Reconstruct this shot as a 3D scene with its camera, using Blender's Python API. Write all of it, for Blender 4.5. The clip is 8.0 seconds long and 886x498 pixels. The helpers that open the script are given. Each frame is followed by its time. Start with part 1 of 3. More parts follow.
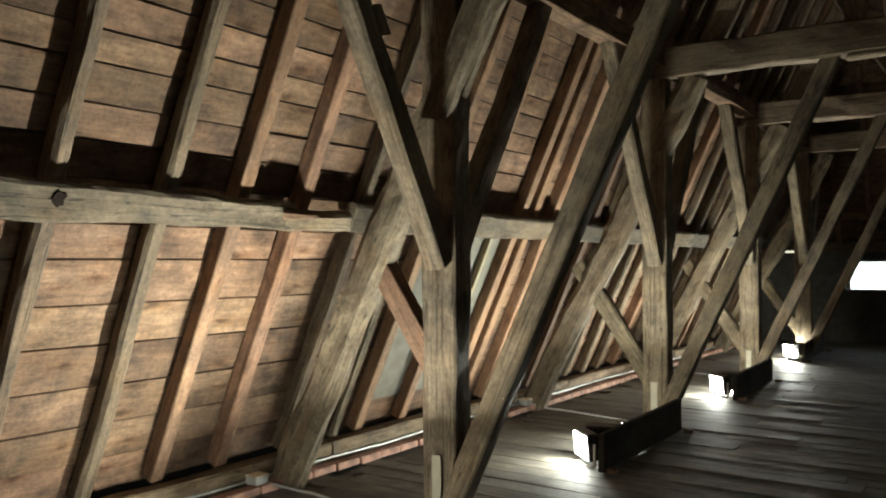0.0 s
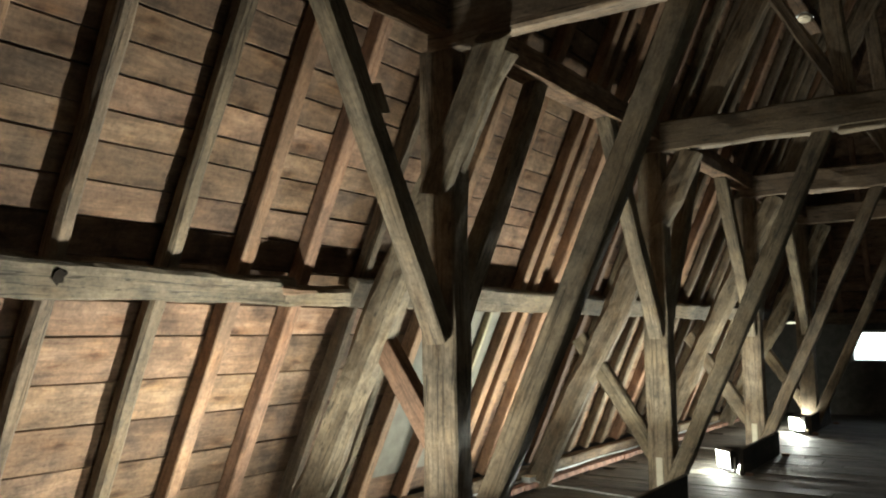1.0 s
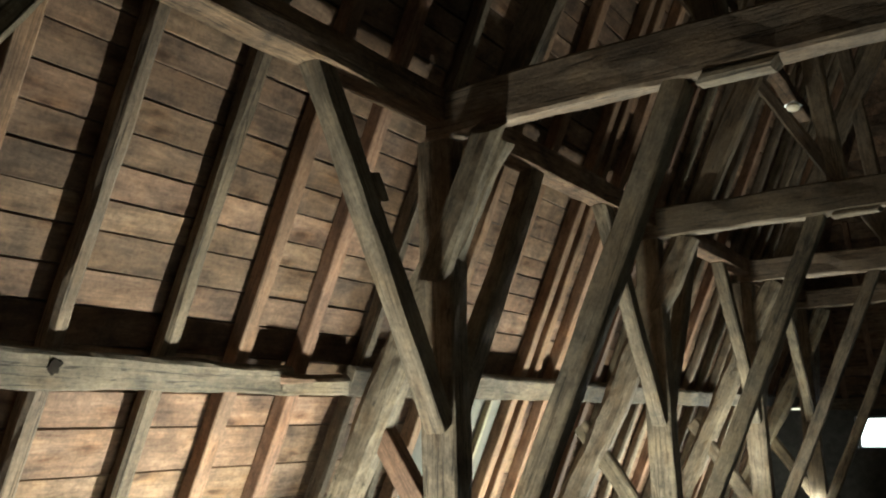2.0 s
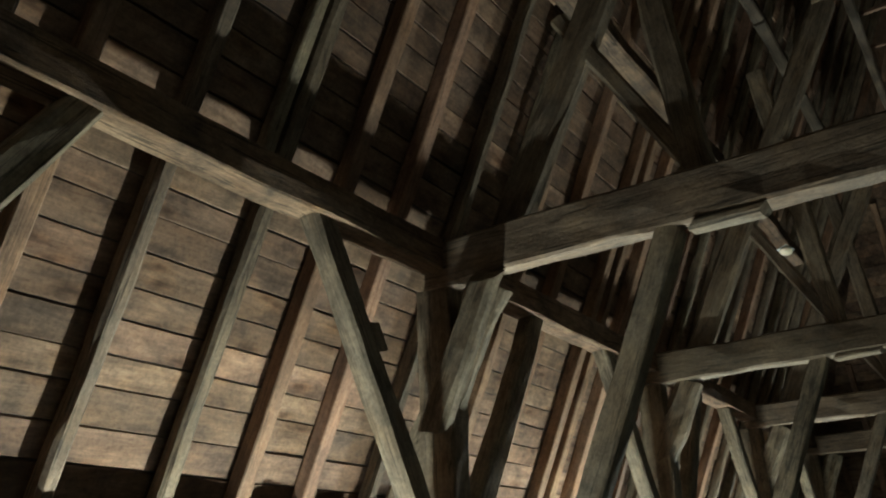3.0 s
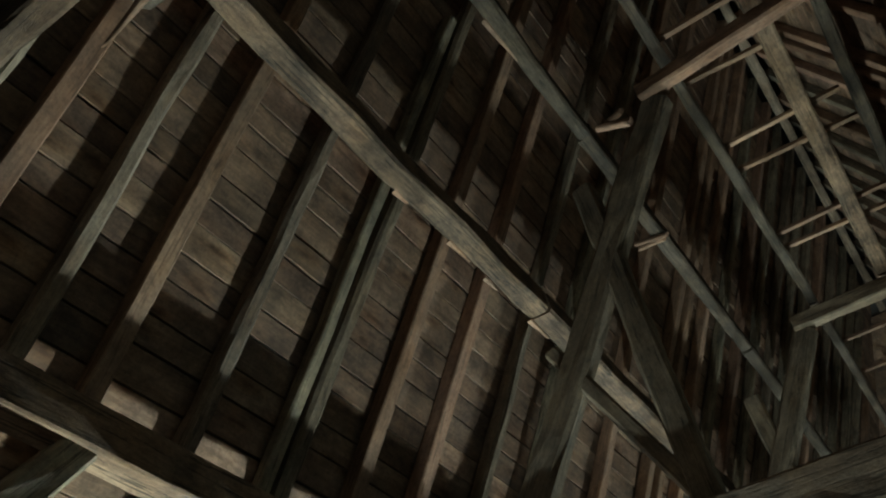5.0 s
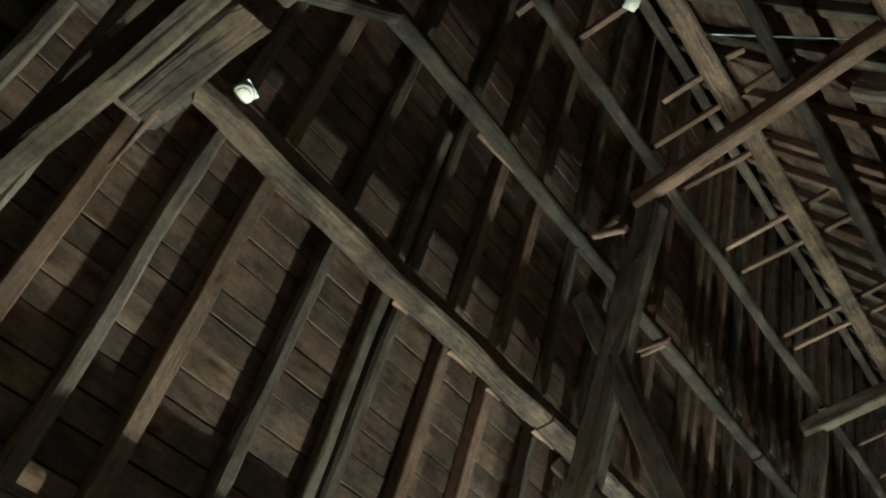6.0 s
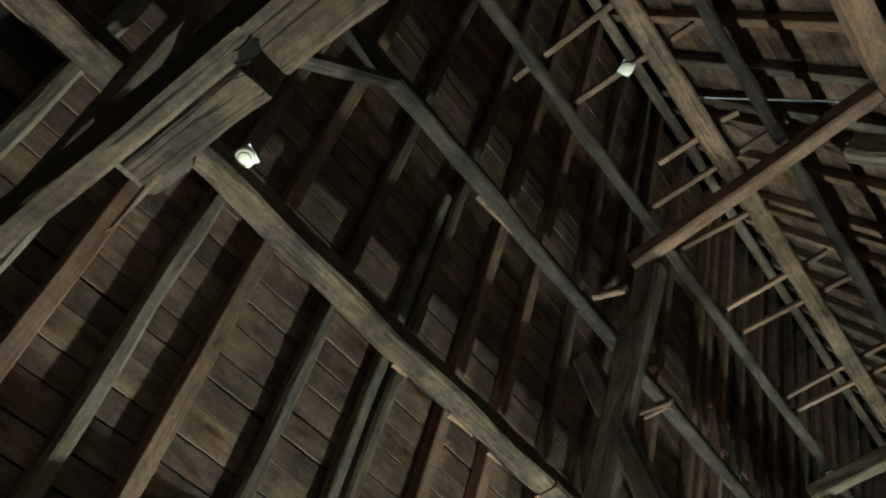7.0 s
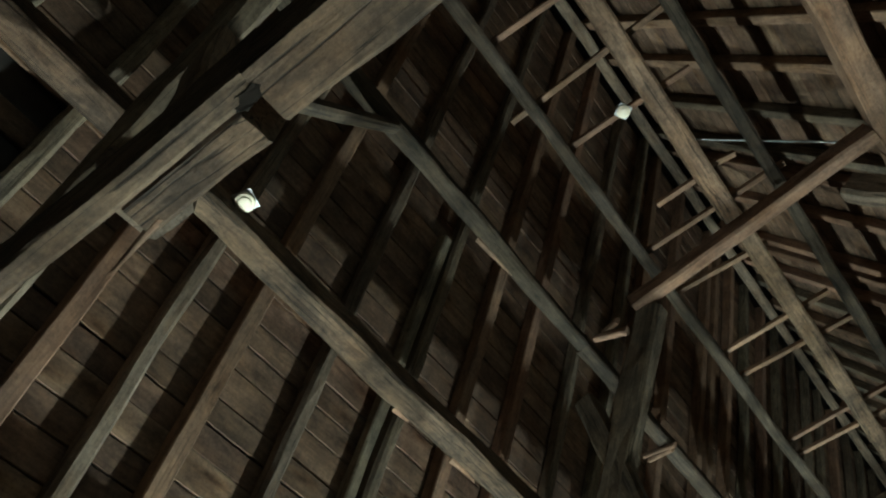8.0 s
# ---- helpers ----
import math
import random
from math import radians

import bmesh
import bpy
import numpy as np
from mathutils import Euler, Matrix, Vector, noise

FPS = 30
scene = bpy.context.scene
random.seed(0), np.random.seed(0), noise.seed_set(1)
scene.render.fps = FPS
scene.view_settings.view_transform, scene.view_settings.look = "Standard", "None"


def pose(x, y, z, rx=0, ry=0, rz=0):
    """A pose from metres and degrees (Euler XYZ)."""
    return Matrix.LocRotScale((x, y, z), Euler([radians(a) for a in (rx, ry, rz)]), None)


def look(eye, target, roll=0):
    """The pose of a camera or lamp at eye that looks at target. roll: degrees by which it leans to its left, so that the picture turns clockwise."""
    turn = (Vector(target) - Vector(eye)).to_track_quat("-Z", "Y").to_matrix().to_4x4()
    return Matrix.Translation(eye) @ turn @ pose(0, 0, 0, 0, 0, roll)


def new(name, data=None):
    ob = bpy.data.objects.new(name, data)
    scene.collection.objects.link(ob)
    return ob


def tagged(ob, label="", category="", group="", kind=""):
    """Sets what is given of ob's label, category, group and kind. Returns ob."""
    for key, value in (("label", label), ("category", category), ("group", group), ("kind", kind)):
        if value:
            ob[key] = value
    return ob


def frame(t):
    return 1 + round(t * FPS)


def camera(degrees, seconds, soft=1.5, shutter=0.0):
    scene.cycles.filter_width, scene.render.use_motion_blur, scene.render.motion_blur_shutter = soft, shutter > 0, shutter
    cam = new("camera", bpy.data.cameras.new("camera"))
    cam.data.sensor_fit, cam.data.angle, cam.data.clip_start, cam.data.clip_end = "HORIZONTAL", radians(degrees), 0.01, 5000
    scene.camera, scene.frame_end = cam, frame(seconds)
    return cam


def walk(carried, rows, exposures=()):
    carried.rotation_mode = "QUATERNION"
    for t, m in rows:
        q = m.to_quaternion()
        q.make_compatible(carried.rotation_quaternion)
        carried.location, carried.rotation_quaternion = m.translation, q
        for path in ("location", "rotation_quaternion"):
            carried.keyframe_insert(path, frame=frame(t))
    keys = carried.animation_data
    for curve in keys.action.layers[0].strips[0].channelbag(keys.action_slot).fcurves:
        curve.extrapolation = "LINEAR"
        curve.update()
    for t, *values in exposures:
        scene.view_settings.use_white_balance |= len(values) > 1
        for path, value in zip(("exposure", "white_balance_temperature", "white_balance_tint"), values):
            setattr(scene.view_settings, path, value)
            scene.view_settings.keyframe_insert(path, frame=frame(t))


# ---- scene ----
EYE = 1.55
EXPO = 1.30
cam = camera(56.47, 8.0, soft=2.1)
walk(cam, [
    (0, pose(0, 0, EYE, 90.88, 0.13, 34.80)),
    (0.5, pose(0, 0, EYE, 93.09, 0.36, 34.80)),
    (1, pose(0, 0, EYE, 96.02, 0.64, 34.82)),
    (1.2, pose(0, 0, EYE, 97.15, 0.82, 34.83)),
    (2.3, pose(0, 0, EYE, 104.77, 1.28, 34.86)),
    (2.5, pose(0, 0, EYE, 106.97, 1.55, 34.95)),
    (3, pose(0, 0, EYE, 112.35, 1.99, 35.03)),
    (3.5, pose(0, 0, EYE, 118.08, 2.11, 35.07)),
    (4, pose(0, 0, EYE, 124.00, 2.45, 35.24)),
    (4.5, pose(0, 0, EYE, 129.33, 2.76, 35.43)),
    (5, pose(0, 0, EYE, 135.26, 3.21, 35.78)),
    (5.2, pose(0, 0, EYE, 137.15, 3.38, 35.94)),
    (6.3, pose(0, 0, EYE, 144.52, 4.06, 36.73)),
    (6.5, pose(0, 0, EYE, 145.45, 4.09, 36.73)),
    (7, pose(0, 0, EYE, 147.23, 4.20, 36.90)),
    (7.5, pose(0, 0, EYE, 148.74, 4.31, 37.07)),
    (8, pose(0, 0, EYE, 150.22, 4.42, 37.25)),
], exposures=[(0.0, EXPO, 6200, 0), (2.5, EXPO + 0.3, 5800, -5), (4.5, EXPO + 0.82, 5100, -14), (8.0, EXPO + 1.15, 5100, -14)])
# ---- light ----
world = bpy.data.worlds.new("world")
world.use_nodes = True
scene.world = world
sky = world.node_tree.nodes.new("ShaderNodeTexSky")
sky.sky_type, sky.sun_disc, sky.sun_elevation, sky.sun_rotation = "NISHITA", False, radians(35), radians(60)
back = world.node_tree.nodes["Background"]
world.node_tree.links.new(sky.outputs[0], back.inputs[0])
back.inputs[1].default_value = 0.12

# at each station a visible floodlight turned back, one along the trusses, and one behind the shielding board for the roof
STATIONS = [(-3.12, 2.45), (-2.91, 6.25), (-2.99, 10.25), (-3.12, 14.73)]
LAMP_Z = 0.05
BACK_AIM, AHEAD_AIM, ROOF_AIM = (-0.68, -0.72, -0.10), (-0.35, 0.90, 0.2), (-0.10, -0.52, 0.85)
ROOF_Y = [3.72, 7.45, 11.05, 14.60]
FLOODS = []
for (_x, _y), _r in zip(STATIONS, ROOF_Y):
    FLOODS += [(_x, _y, LAMP_Z, 1.0, BACK_AIM, 2.0 if _y < 4 else 9.0), (_x, _y + 0.32, LAMP_Z, 1.0, AHEAD_AIM, 3.0 if _y < 4 else 6.0)]
    FLOODS += [(-3.06, _r, LAMP_Z - 0.095, 0.5, ROOF_AIM, 66.0 if _r < 4 else 62.0)]



def flood(x, y, z, size, aim, watts):
    data = bpy.data.lights.new("flood_light", "AREA")
    data.shape, data.size, data.size_y = "RECTANGLE", 0.26 * size, 0.16 * size
    data.energy, data.color = watts, (1.0, 0.95, 0.84)
    data.spread = radians(160 if size < 1 else 180)
    ob = new("flood_light", data)
    e = Vector((x, y, z)) + Vector(aim).normalized() * 0.065 * size
    ob.matrix_world = look(e, e + Vector(aim))
    return ob


for _f in FLOODS:
    flood(*_f)


def fill_lamp(y):
    """Fill lamp, added at an unseen roof window of the slope behind the camera."""
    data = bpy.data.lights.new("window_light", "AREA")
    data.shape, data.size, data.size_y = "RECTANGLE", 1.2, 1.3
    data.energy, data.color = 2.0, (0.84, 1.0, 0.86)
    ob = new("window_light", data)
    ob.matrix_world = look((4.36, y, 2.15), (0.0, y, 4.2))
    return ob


FILL_WINDOWS = (0.5, 5.0, 9.5)          # unseen roof windows added for fill lamps in the slope behind the camera
for _y in FILL_WINDOWS:
    fill_lamp(_y)

# ---- materials ----
def graph(name):
    m = bpy.data.materials.new(name)
    m.use_nodes = True
    t = m.node_tree
    return m, t, t.nodes["Principled BSDF"]


def node(t, kind, **values):
    n = t.nodes.new(kind)
    for k, v in values.items():
        n.inputs[k.replace("_", " ")].default_value = v
    return n


def ramp(t, fac, stops):
    r = t.nodes.new("ShaderNodeValToRGB")
    e = r.color_ramp.elements
    e[0].position, e[0].color = stops[0][0], (*stops[0][1], 1)
    e[1].position, e[1].color = stops[-1][0], (*stops[-1][1], 1)
    for p, c in stops[1:-1]:
        e.new(p).color = (*c, 1)
    t.links.new(fac, r.inputs[0])
    return r.outputs[0]


def mix(t, kind, fac, a, b):
    n = t.nodes.new("ShaderNodeMix")
    n.data_type, n.blend_type = "RGBA", kind
    for sock, v in ((n.inputs[0], fac), (n.inputs[6], a), (n.inputs[7], b)):
        if hasattr(v, "is_linked"):
            t.links.new(v, sock)
        else:
            sock.default_value = v if isinstance(v, (int, float)) else (*v, 1)
    return n.outputs[2]


def wood(name, dark, light, stain, grain=1.0, rough=0.85, spread=0.35, bump=0.5, crack=0.5, joined="", knots=0.6, figure=0.55, clouds=(0.72, 1.25)):
    """Timber whose grain runs along the local x axis; every piece has its own tone."""
    m, t, p = graph(name)
    co = t.nodes.new("ShaderNodeTexCoord")
    info = t.nodes.new("ShaderNodeObjectInfo")
    shift = t.nodes.new("ShaderNodeVectorMath")
    shift.operation = "MULTIPLY_ADD"
    t.links.new(info.outputs["Random"], shift.inputs[0])
    shift.inputs[1].default_value = (37, 61, 83)
    t.links.new(co.outputs["Object"], shift.inputs[2])
    if joined:
        # joined boards: a turn brings their length to the grain's axis, and each island has its own tone
        geo = t.nodes.new("ShaderNodeNewGeometry")
        sep, com = t.nodes.new("ShaderNodeSeparateXYZ"), t.nodes.new("ShaderNodeCombineXYZ")
        t.links.new(co.outputs["Object"], sep.inputs[0])
        for i, c in enumerate(joined):
            t.links.new(sep.outputs["XYZ".index(c)], com.inputs[i])
        t.links.new(com.outputs[0], shift.inputs[2])
        t.links.new(geo.outputs["Random Per Island"], shift.inputs[0])
    piece = geo.outputs["Random Per Island"] if joined else info.outputs["Random"]
    fine = node(t, "ShaderNodeMapping", Scale=(3.6 * grain, 42 * grain, 42 * grain))
    wide = node(t, "ShaderNodeMapping", Scale=(1.1, 5, 5))
    long = node(t, "ShaderNodeMapping", Scale=(0.32, 13 * grain, 13 * grain))
    for k in (fine, wide, long):
        t.links.new(shift.outputs[0], k.inputs[0])
    nf = node(t, "ShaderNodeTexNoise", Scale=1.4, Detail=8.0, Roughness=0.72, Distortion=0.15)
    nw = node(t, "ShaderNodeTexNoise", Scale=1.3, Detail=4.0, Roughness=0.6)
    nc = node(t, "ShaderNodeTexNoise", Scale=1.0, Detail=3.0, Roughness=0.6, Distortion=0.3)
    t.links.new(fine.outputs[0], nf.inputs[0])
    t.links.new(wide.outputs[0], nw.inputs[0])
    t.links.new(long.outputs[0], nc.inputs[0])
    col = ramp(t, nf.outputs[0], [(0.14, dark), (0.5, [(a + b) / 2 for a, b in zip(dark, light)]), (0.86, light)])
    blot = ramp(t, nw.outputs[0], [(0.35, (0, 0, 0)), (0.66, (1, 1, 1))])
    col = mix(t, "MIX", blot, col, mix(t, "MULTIPLY", 1.0, col, stain))
    # broad patches of old dust and damp
    cloud = node(t, "ShaderNodeTexNoise", Scale=3.2, Detail=6.0, Roughness=0.7)
    t.links.new(shift.outputs[0], cloud.inputs[0])
    col = mix(t, "MULTIPLY", 1.0, col, ramp(t, cloud.outputs[0], [(0.36, (clouds[0], clouds[0], clouds[0] * 1.02)), (0.5, (1.0, 0.97, 0.95)), (0.64, (clouds[1], clouds[1] * 0.94, clouds[1] * 0.86))]))
    # knots, drawn out along the grain
    kmap = node(t, "ShaderNodeMapping", Scale=(1.5, 4.2, 4.2))
    t.links.new(shift.outputs[0], kmap.inputs[0])
    ksep, ksum, kpair = t.nodes.new("ShaderNodeSeparateXYZ"), t.nodes.new("ShaderNodeMath"), t.nodes.new("ShaderNodeCombineXYZ")
    t.links.new(kmap.outputs[0], ksep.inputs[0])
    t.links.new(ksep.outputs[1], ksum.inputs[0])
    t.links.new(ksep.outputs[2], ksum.inputs[1])
    t.links.new(ksep.outputs[0], kpair.inputs[0])
    t.links.new(ksum.outputs[0], kpair.inputs[1])
    wob = node(t, "ShaderNodeTexNoise", Scale=2.5, Detail=3.0)
    t.links.new(kpair.outputs[0], wob.inputs[0])
    vor = node(t, "ShaderNodeTexVoronoi", Scale=1.0)
    vor.voronoi_dimensions = "2D"
    t.links.new(mix(t, "LINEAR_LIGHT", 0.16, kpair.outputs[0], wob.outputs["Color"]), vor.inputs[0])
    col = mix(t, "MULTIPLY", knots, col, ramp(t, vor.outputs["Distance"], [(0.03, (0.42, 0.33, 0.26)), (0.08, (0.72, 0.64, 0.55)), (0.12, (0.9, 0.84, 0.76)), (0.22, (1, 1, 1))]))
    # lively figure of the growth rings
    fmap = node(t, "ShaderNodeMapping", Scale=(2.4, 11, 11))
    t.links.new(shift.outputs[0], fmap.inputs[0])
    rings_ = node(t, "ShaderNodeTexNoise", Scale=1.3, Detail=5.0, Roughness=0.62, Distortion=2.2)
    t.links.new(fmap.outputs[0], rings_.inputs[0])
    col = mix(t, "MULTIPLY", figure, col, ramp(t, rings_.outputs[0], [(0.28, (0.48, 0.43, 0.39)), (0.45, (0.86, 0.84, 0.82)), (0.55, (1.05, 1.03, 1.0)), (0.72, (1.38, 1.30, 1.18))]))
    speck = node(t, "ShaderNodeTexNoise", Scale=38.0, Detail=3.0, Roughness=0.8)
    t.links.new(shift.outputs[0], speck.inputs[0])
    col = mix(t, "MULTIPLY", 1.0, col, ramp(t, speck.outputs[0], [(0.32, (0.74, 0.73, 0.72)), (0.52, (1, 1, 1)), (0.74, (1.16, 1.15, 1.12))]))
    # long drying cracks
    gap = ramp(t, nc.outputs[0], [(0.485, (1, 1, 1)), (0.497, (1 - crack,) * 3), (0.503, (1 - crack,) * 3), (0.515, (1, 1, 1))])
    col = mix(t, "MULTIPLY", 1.0, col, gap)
    tone = node(t, "ShaderNodeMapRange", To_Min=1 - spread, To_Max=1 + spread)
    t.links.new(piece, tone.inputs[0])
    hsv = t.nodes.new("ShaderNodeHueSaturation")
    t.links.new(tone.outputs[0], hsv.inputs["Value"])
    hue, other = node(t, "ShaderNodeMapRange", To_Min=0.496, To_Max=0.506), t.nodes.new("ShaderNodeMath")
    other.operation, other.inputs[1].default_value = "MULTIPLY", 7.31
    part_of = t.nodes.new("ShaderNodeMath")
    part_of.operation = "FRACT"
    t.links.new(piece, other.inputs[0])
    t.links.new(other.outputs[0], part_of.inputs[0])
    t.links.new(part_of.outputs[0], hue.inputs[0])
    t.links.new(hue.outputs[0], hsv.inputs["Hue"])
    t.links.new(col, hsv.inputs["Color"])
    t.links.new(hsv.outputs[0], p.inputs["Base Color"])
    p.inputs["Roughness"].default_value = rough
    p.inputs["Specular IOR Level"].default_value = 0.25
    add = t.nodes.new("ShaderNodeMath")
    add.operation = "MULTIPLY"
    t.links.new(nf.outputs[0], add.inputs[0])
    t.links.new(gap, add.inputs[1])
    pits = node(t, "ShaderNodeTexNoise", Scale=55.0, Detail=4.0, Roughness=0.7)
    t.links.new(shift.outputs[0], pits.inputs[0])
    b0 = node(t, "ShaderNodeBump", Strength=bump * 0.6, Distance=0.008)
    t.links.new(pits.outputs[0], b0.inputs["Height"])
    b = node(t, "ShaderNodeBump", Strength=bump * 0.6, Distance=0.012)
    t.links.new(b0.outputs[0], b.inputs["Normal"])
    t.links.new(add.outputs[0], b.inputs["Height"])
    t.links.new(b.outputs[0], p.inputs["Normal"])
    return m


def plain(name, colour, rough=0.6, metal=0.0, scale=14.0, vary=0.25, bump=0.15):
    m, t, p = graph(name)
    co = t.nodes.new("ShaderNodeTexCoord")
    a = node(t, "ShaderNodeTexNoise", Scale=scale, Detail=5.0, Roughness=0.6)
    b = node(t, "ShaderNodeTexNoise", Scale=scale * 0.17, Detail=3.0)
    for k in (a, b):
        t.links.new(co.outputs["Object"], k.inputs[0])
    lo, hi = [c * (1 - vary) for c in colour], [min(1, c * (1 + vary)) for c in colour]
    c1 = ramp(t, a.outputs[0], [(0.3, lo), (0.7, hi)])
    c2 = ramp(t, b.outputs[0], [(0.35, (1 - vary,) * 3), (0.65, (1, 1, 1))])
    t.links.new(mix(t, "MULTIPLY", 1.0, c1, c2), p.inputs["Base Color"])
    p.inputs["Roughness"].default_value, p.inputs["Metallic"].default_value = rough, metal
    bm_ = node(t, "ShaderNodeBump", Strength=bump, Distance=0.01)
    t.links.new(a.outputs[0], bm_.inputs["Height"])
    t.links.new(bm_.outputs[0], p.inputs["Normal"])
    return m


def glowing(name, colour, strength):
    m, t, p = graph(name)
    p.inputs["Base Color"].default_value = (*colour, 1)
    p.inputs["Emission Color"].default_value = (*colour, 1)
    p.inputs["Emission Strength"].default_value = strength
    return m


OLD = wood("old_oak", (0.10, 0.083, 0.060), (0.29, 0.243, 0.176), (0.66, 0.62, 0.57), grain=1.15, spread=0.12, bump=1.0, crack=0.65, clouds=(0.6, 1.3))
GREY = wood("weathered_oak", (0.096, 0.075, 0.054), (0.258, 0.203, 0.146), (0.62, 0.58, 0.54), spread=0.18, bump=0.8, crack=0.6)
DARKOAK = wood("dark_grey_oak", (0.068, 0.056, 0.041), (0.185, 0.156, 0.112), (0.66, 0.63, 0.6), grain=1.1, spread=0.12, bump=1.0, crack=0.7, clouds=(0.6, 1.35))
BROWN = wood("brown_oak", (0.115, 0.078, 0.052), (0.29, 0.202, 0.136), (0.6, 0.55, 0.5), grain=1.1, spread=0.15, bump=1.0, crack=0.75, figure=0.8, clouds=(0.5, 1.35))
UMBER = wood("umber_oak", (0.072, 0.050, 0.034), (0.19, 0.133, 0.090), (0.6, 0.55, 0.5), grain=1.1, spread=0.12, bump=1.0, crack=0.75, figure=0.8, clouds=(0.5, 1.35))
SMOKED = wood("smoked_oak", (0.036, 0.028, 0.020), (0.105, 0.082, 0.058), (0.62, 0.58, 0.54), grain=1.1, spread=0.15, bump=0.9, crack=0.65, clouds=(0.55, 1.35))
LARCH = wood("larch", (0.155, 0.096, 0.064), (0.295, 0.192, 0.13), (0.78, 0.72, 0.66), grain=0.8, spread=0.25, bump=0.4, crack=0.35)
BOARD = wood("roof_boarding", (0.102, 0.068, 0.047), (0.25, 0.169, 0.115), (0.60, 0.55, 0.50), grain=0.5, spread=0.30, bump=0.3, crack=0.1, knots=0.9, figure=0.6, clouds=(0.55, 1.4))
FLOOR = wood("floor_boarding", (0.085, 0.082, 0.072), (0.195, 0.187, 0.165), (0.7, 0.7, 0.7), grain=0.7, rough=0.68, spread=0.25, bump=0.3, crack=0.3)
BOARD_REST = wood("joined_boarding", (0.102, 0.068, 0.047), (0.25, 0.169, 0.115), (0.60, 0.55, 0.50), grain=0.5, spread=0.30, bump=0.3, crack=0.1, knots=0.9, figure=0.6, clouds=(0.55, 1.4), joined="YXZ")
FLOOR_REST = wood("joined_flooring", (0.085, 0.082, 0.072), (0.195, 0.187, 0.165), (0.7, 0.7, 0.7), grain=0.7, rough=0.68, spread=0.25, bump=0.3, crack=0.3, joined="XYZ")
TILE = plain("roof_underside", (0.05, 0.042, 0.035), 0.9)
BRICK = plain("red_brick", (0.33, 0.19, 0.14), 0.9, scale=30, vary=0.4, bump=0.5)
PLASTER = plain("dark_plaster", (0.10, 0.093, 0.08), 0.95, scale=9, vary=0.3, bump=0.3)
STEEL = plain("galvanised_conduit", (0.45, 0.45, 0.43), 0.45, 0.7)
PVC = plain("grey_plastic", (0.42, 0.42, 0.40), 0.5)
WHITE = plain("white_plastic", (0.78, 0.67, 0.50), 0.4, vary=0.06)
SHEET = plain("grey_lining_sheet", (0.115, 0.107, 0.085), 0.9, scale=6, vary=0.25, bump=0.1)
PALE = wood("pale_lath", (0.17, 0.155, 0.11), (0.30, 0.275, 0.20), (0.8, 0.8, 0.75), spread=0.1)
PAPER = plain("paper_tag", (0.42, 0.38, 0.29), 0.8, vary=0.08)
BLACK = plain("black_metal", (0.03, 0.03, 0.03), 0.5)
# near-black colour that paints the shade inside the mortises
HOLE_SHADE = plain("painted_hole_shade", (0.018, 0.014, 0.011), 1.0)
HOLE_SHADE.node_tree.nodes["Principled BSDF"].inputs["Specular IOR Level"].default_value = 0.05
GLOW = glowing("lit_lamp_glass", (1.0, 0.94, 0.82), 14.0)
DARKWOOD = wood("dark_painted_board", (0.03, 0.028, 0.024), (0.07, 0.065, 0.055), (0.7, 0.7, 0.7), spread=0.1, bump=0.2, crack=0.2)


def glass():
    m, t, p = graph("window_glass")
    p.inputs["Transmission Weight"].default_value = 1.0
    p.inputs["Roughness"].default_value = 0.02
    p.inputs["IOR"].default_value = 1.45
    return m


GLASS = glass()
SKYCARD = glowing("bright_sky", (0.95, 0.98, 1.0), 2.2)

# ---- building blocks ----
def empty(name, x=0, y=0, z=0):
    ob = new(name)
    ob.matrix_world = pose(x, y, z)
    return ob


def under(ob, parent, m):
    """Put ob at the world pose m, as a part of parent if there is one."""
    if parent is None:
        ob.matrix_basis = m
    else:
        base, p = Matrix(), parent
        while p is not None:
            base, p = p.matrix_basis @ base, p.parent
        ob.parent = parent
        ob.matrix_basis = base.inverted() @ m
    return ob


def part(name, bm, material, parent=None, label="", m=None, smooth=False):
    me = bpy.data.meshes.new(name)
    bm.to_mesh(me)
    bm.free()
    if smooth:
        me.shade_smooth()
    me.materials.append(material)
    ob = under(new(name, me), parent, m or Matrix())
    return tagged(ob, label)


def along(p0, p1, up=(0, 0, 1)):
    """A pose at p0 whose x axis points to p1 and whose z axis leans towards up."""
    x = (Vector(p1) - Vector(p0)).normalized()
    y = Vector(up).cross(x).normalized()
    z = x.cross(y)
    r = Matrix((x, y, z)).transposed().to_4x4()
    return Matrix.Translation(p0) @ r


def frame_of(origin, x, y):
    x, y = Vector(x).normalized(), Vector(y).normalized()
    return Matrix.Translation(origin) @ Matrix((x, y, x.cross(y))).transposed().to_4x4()


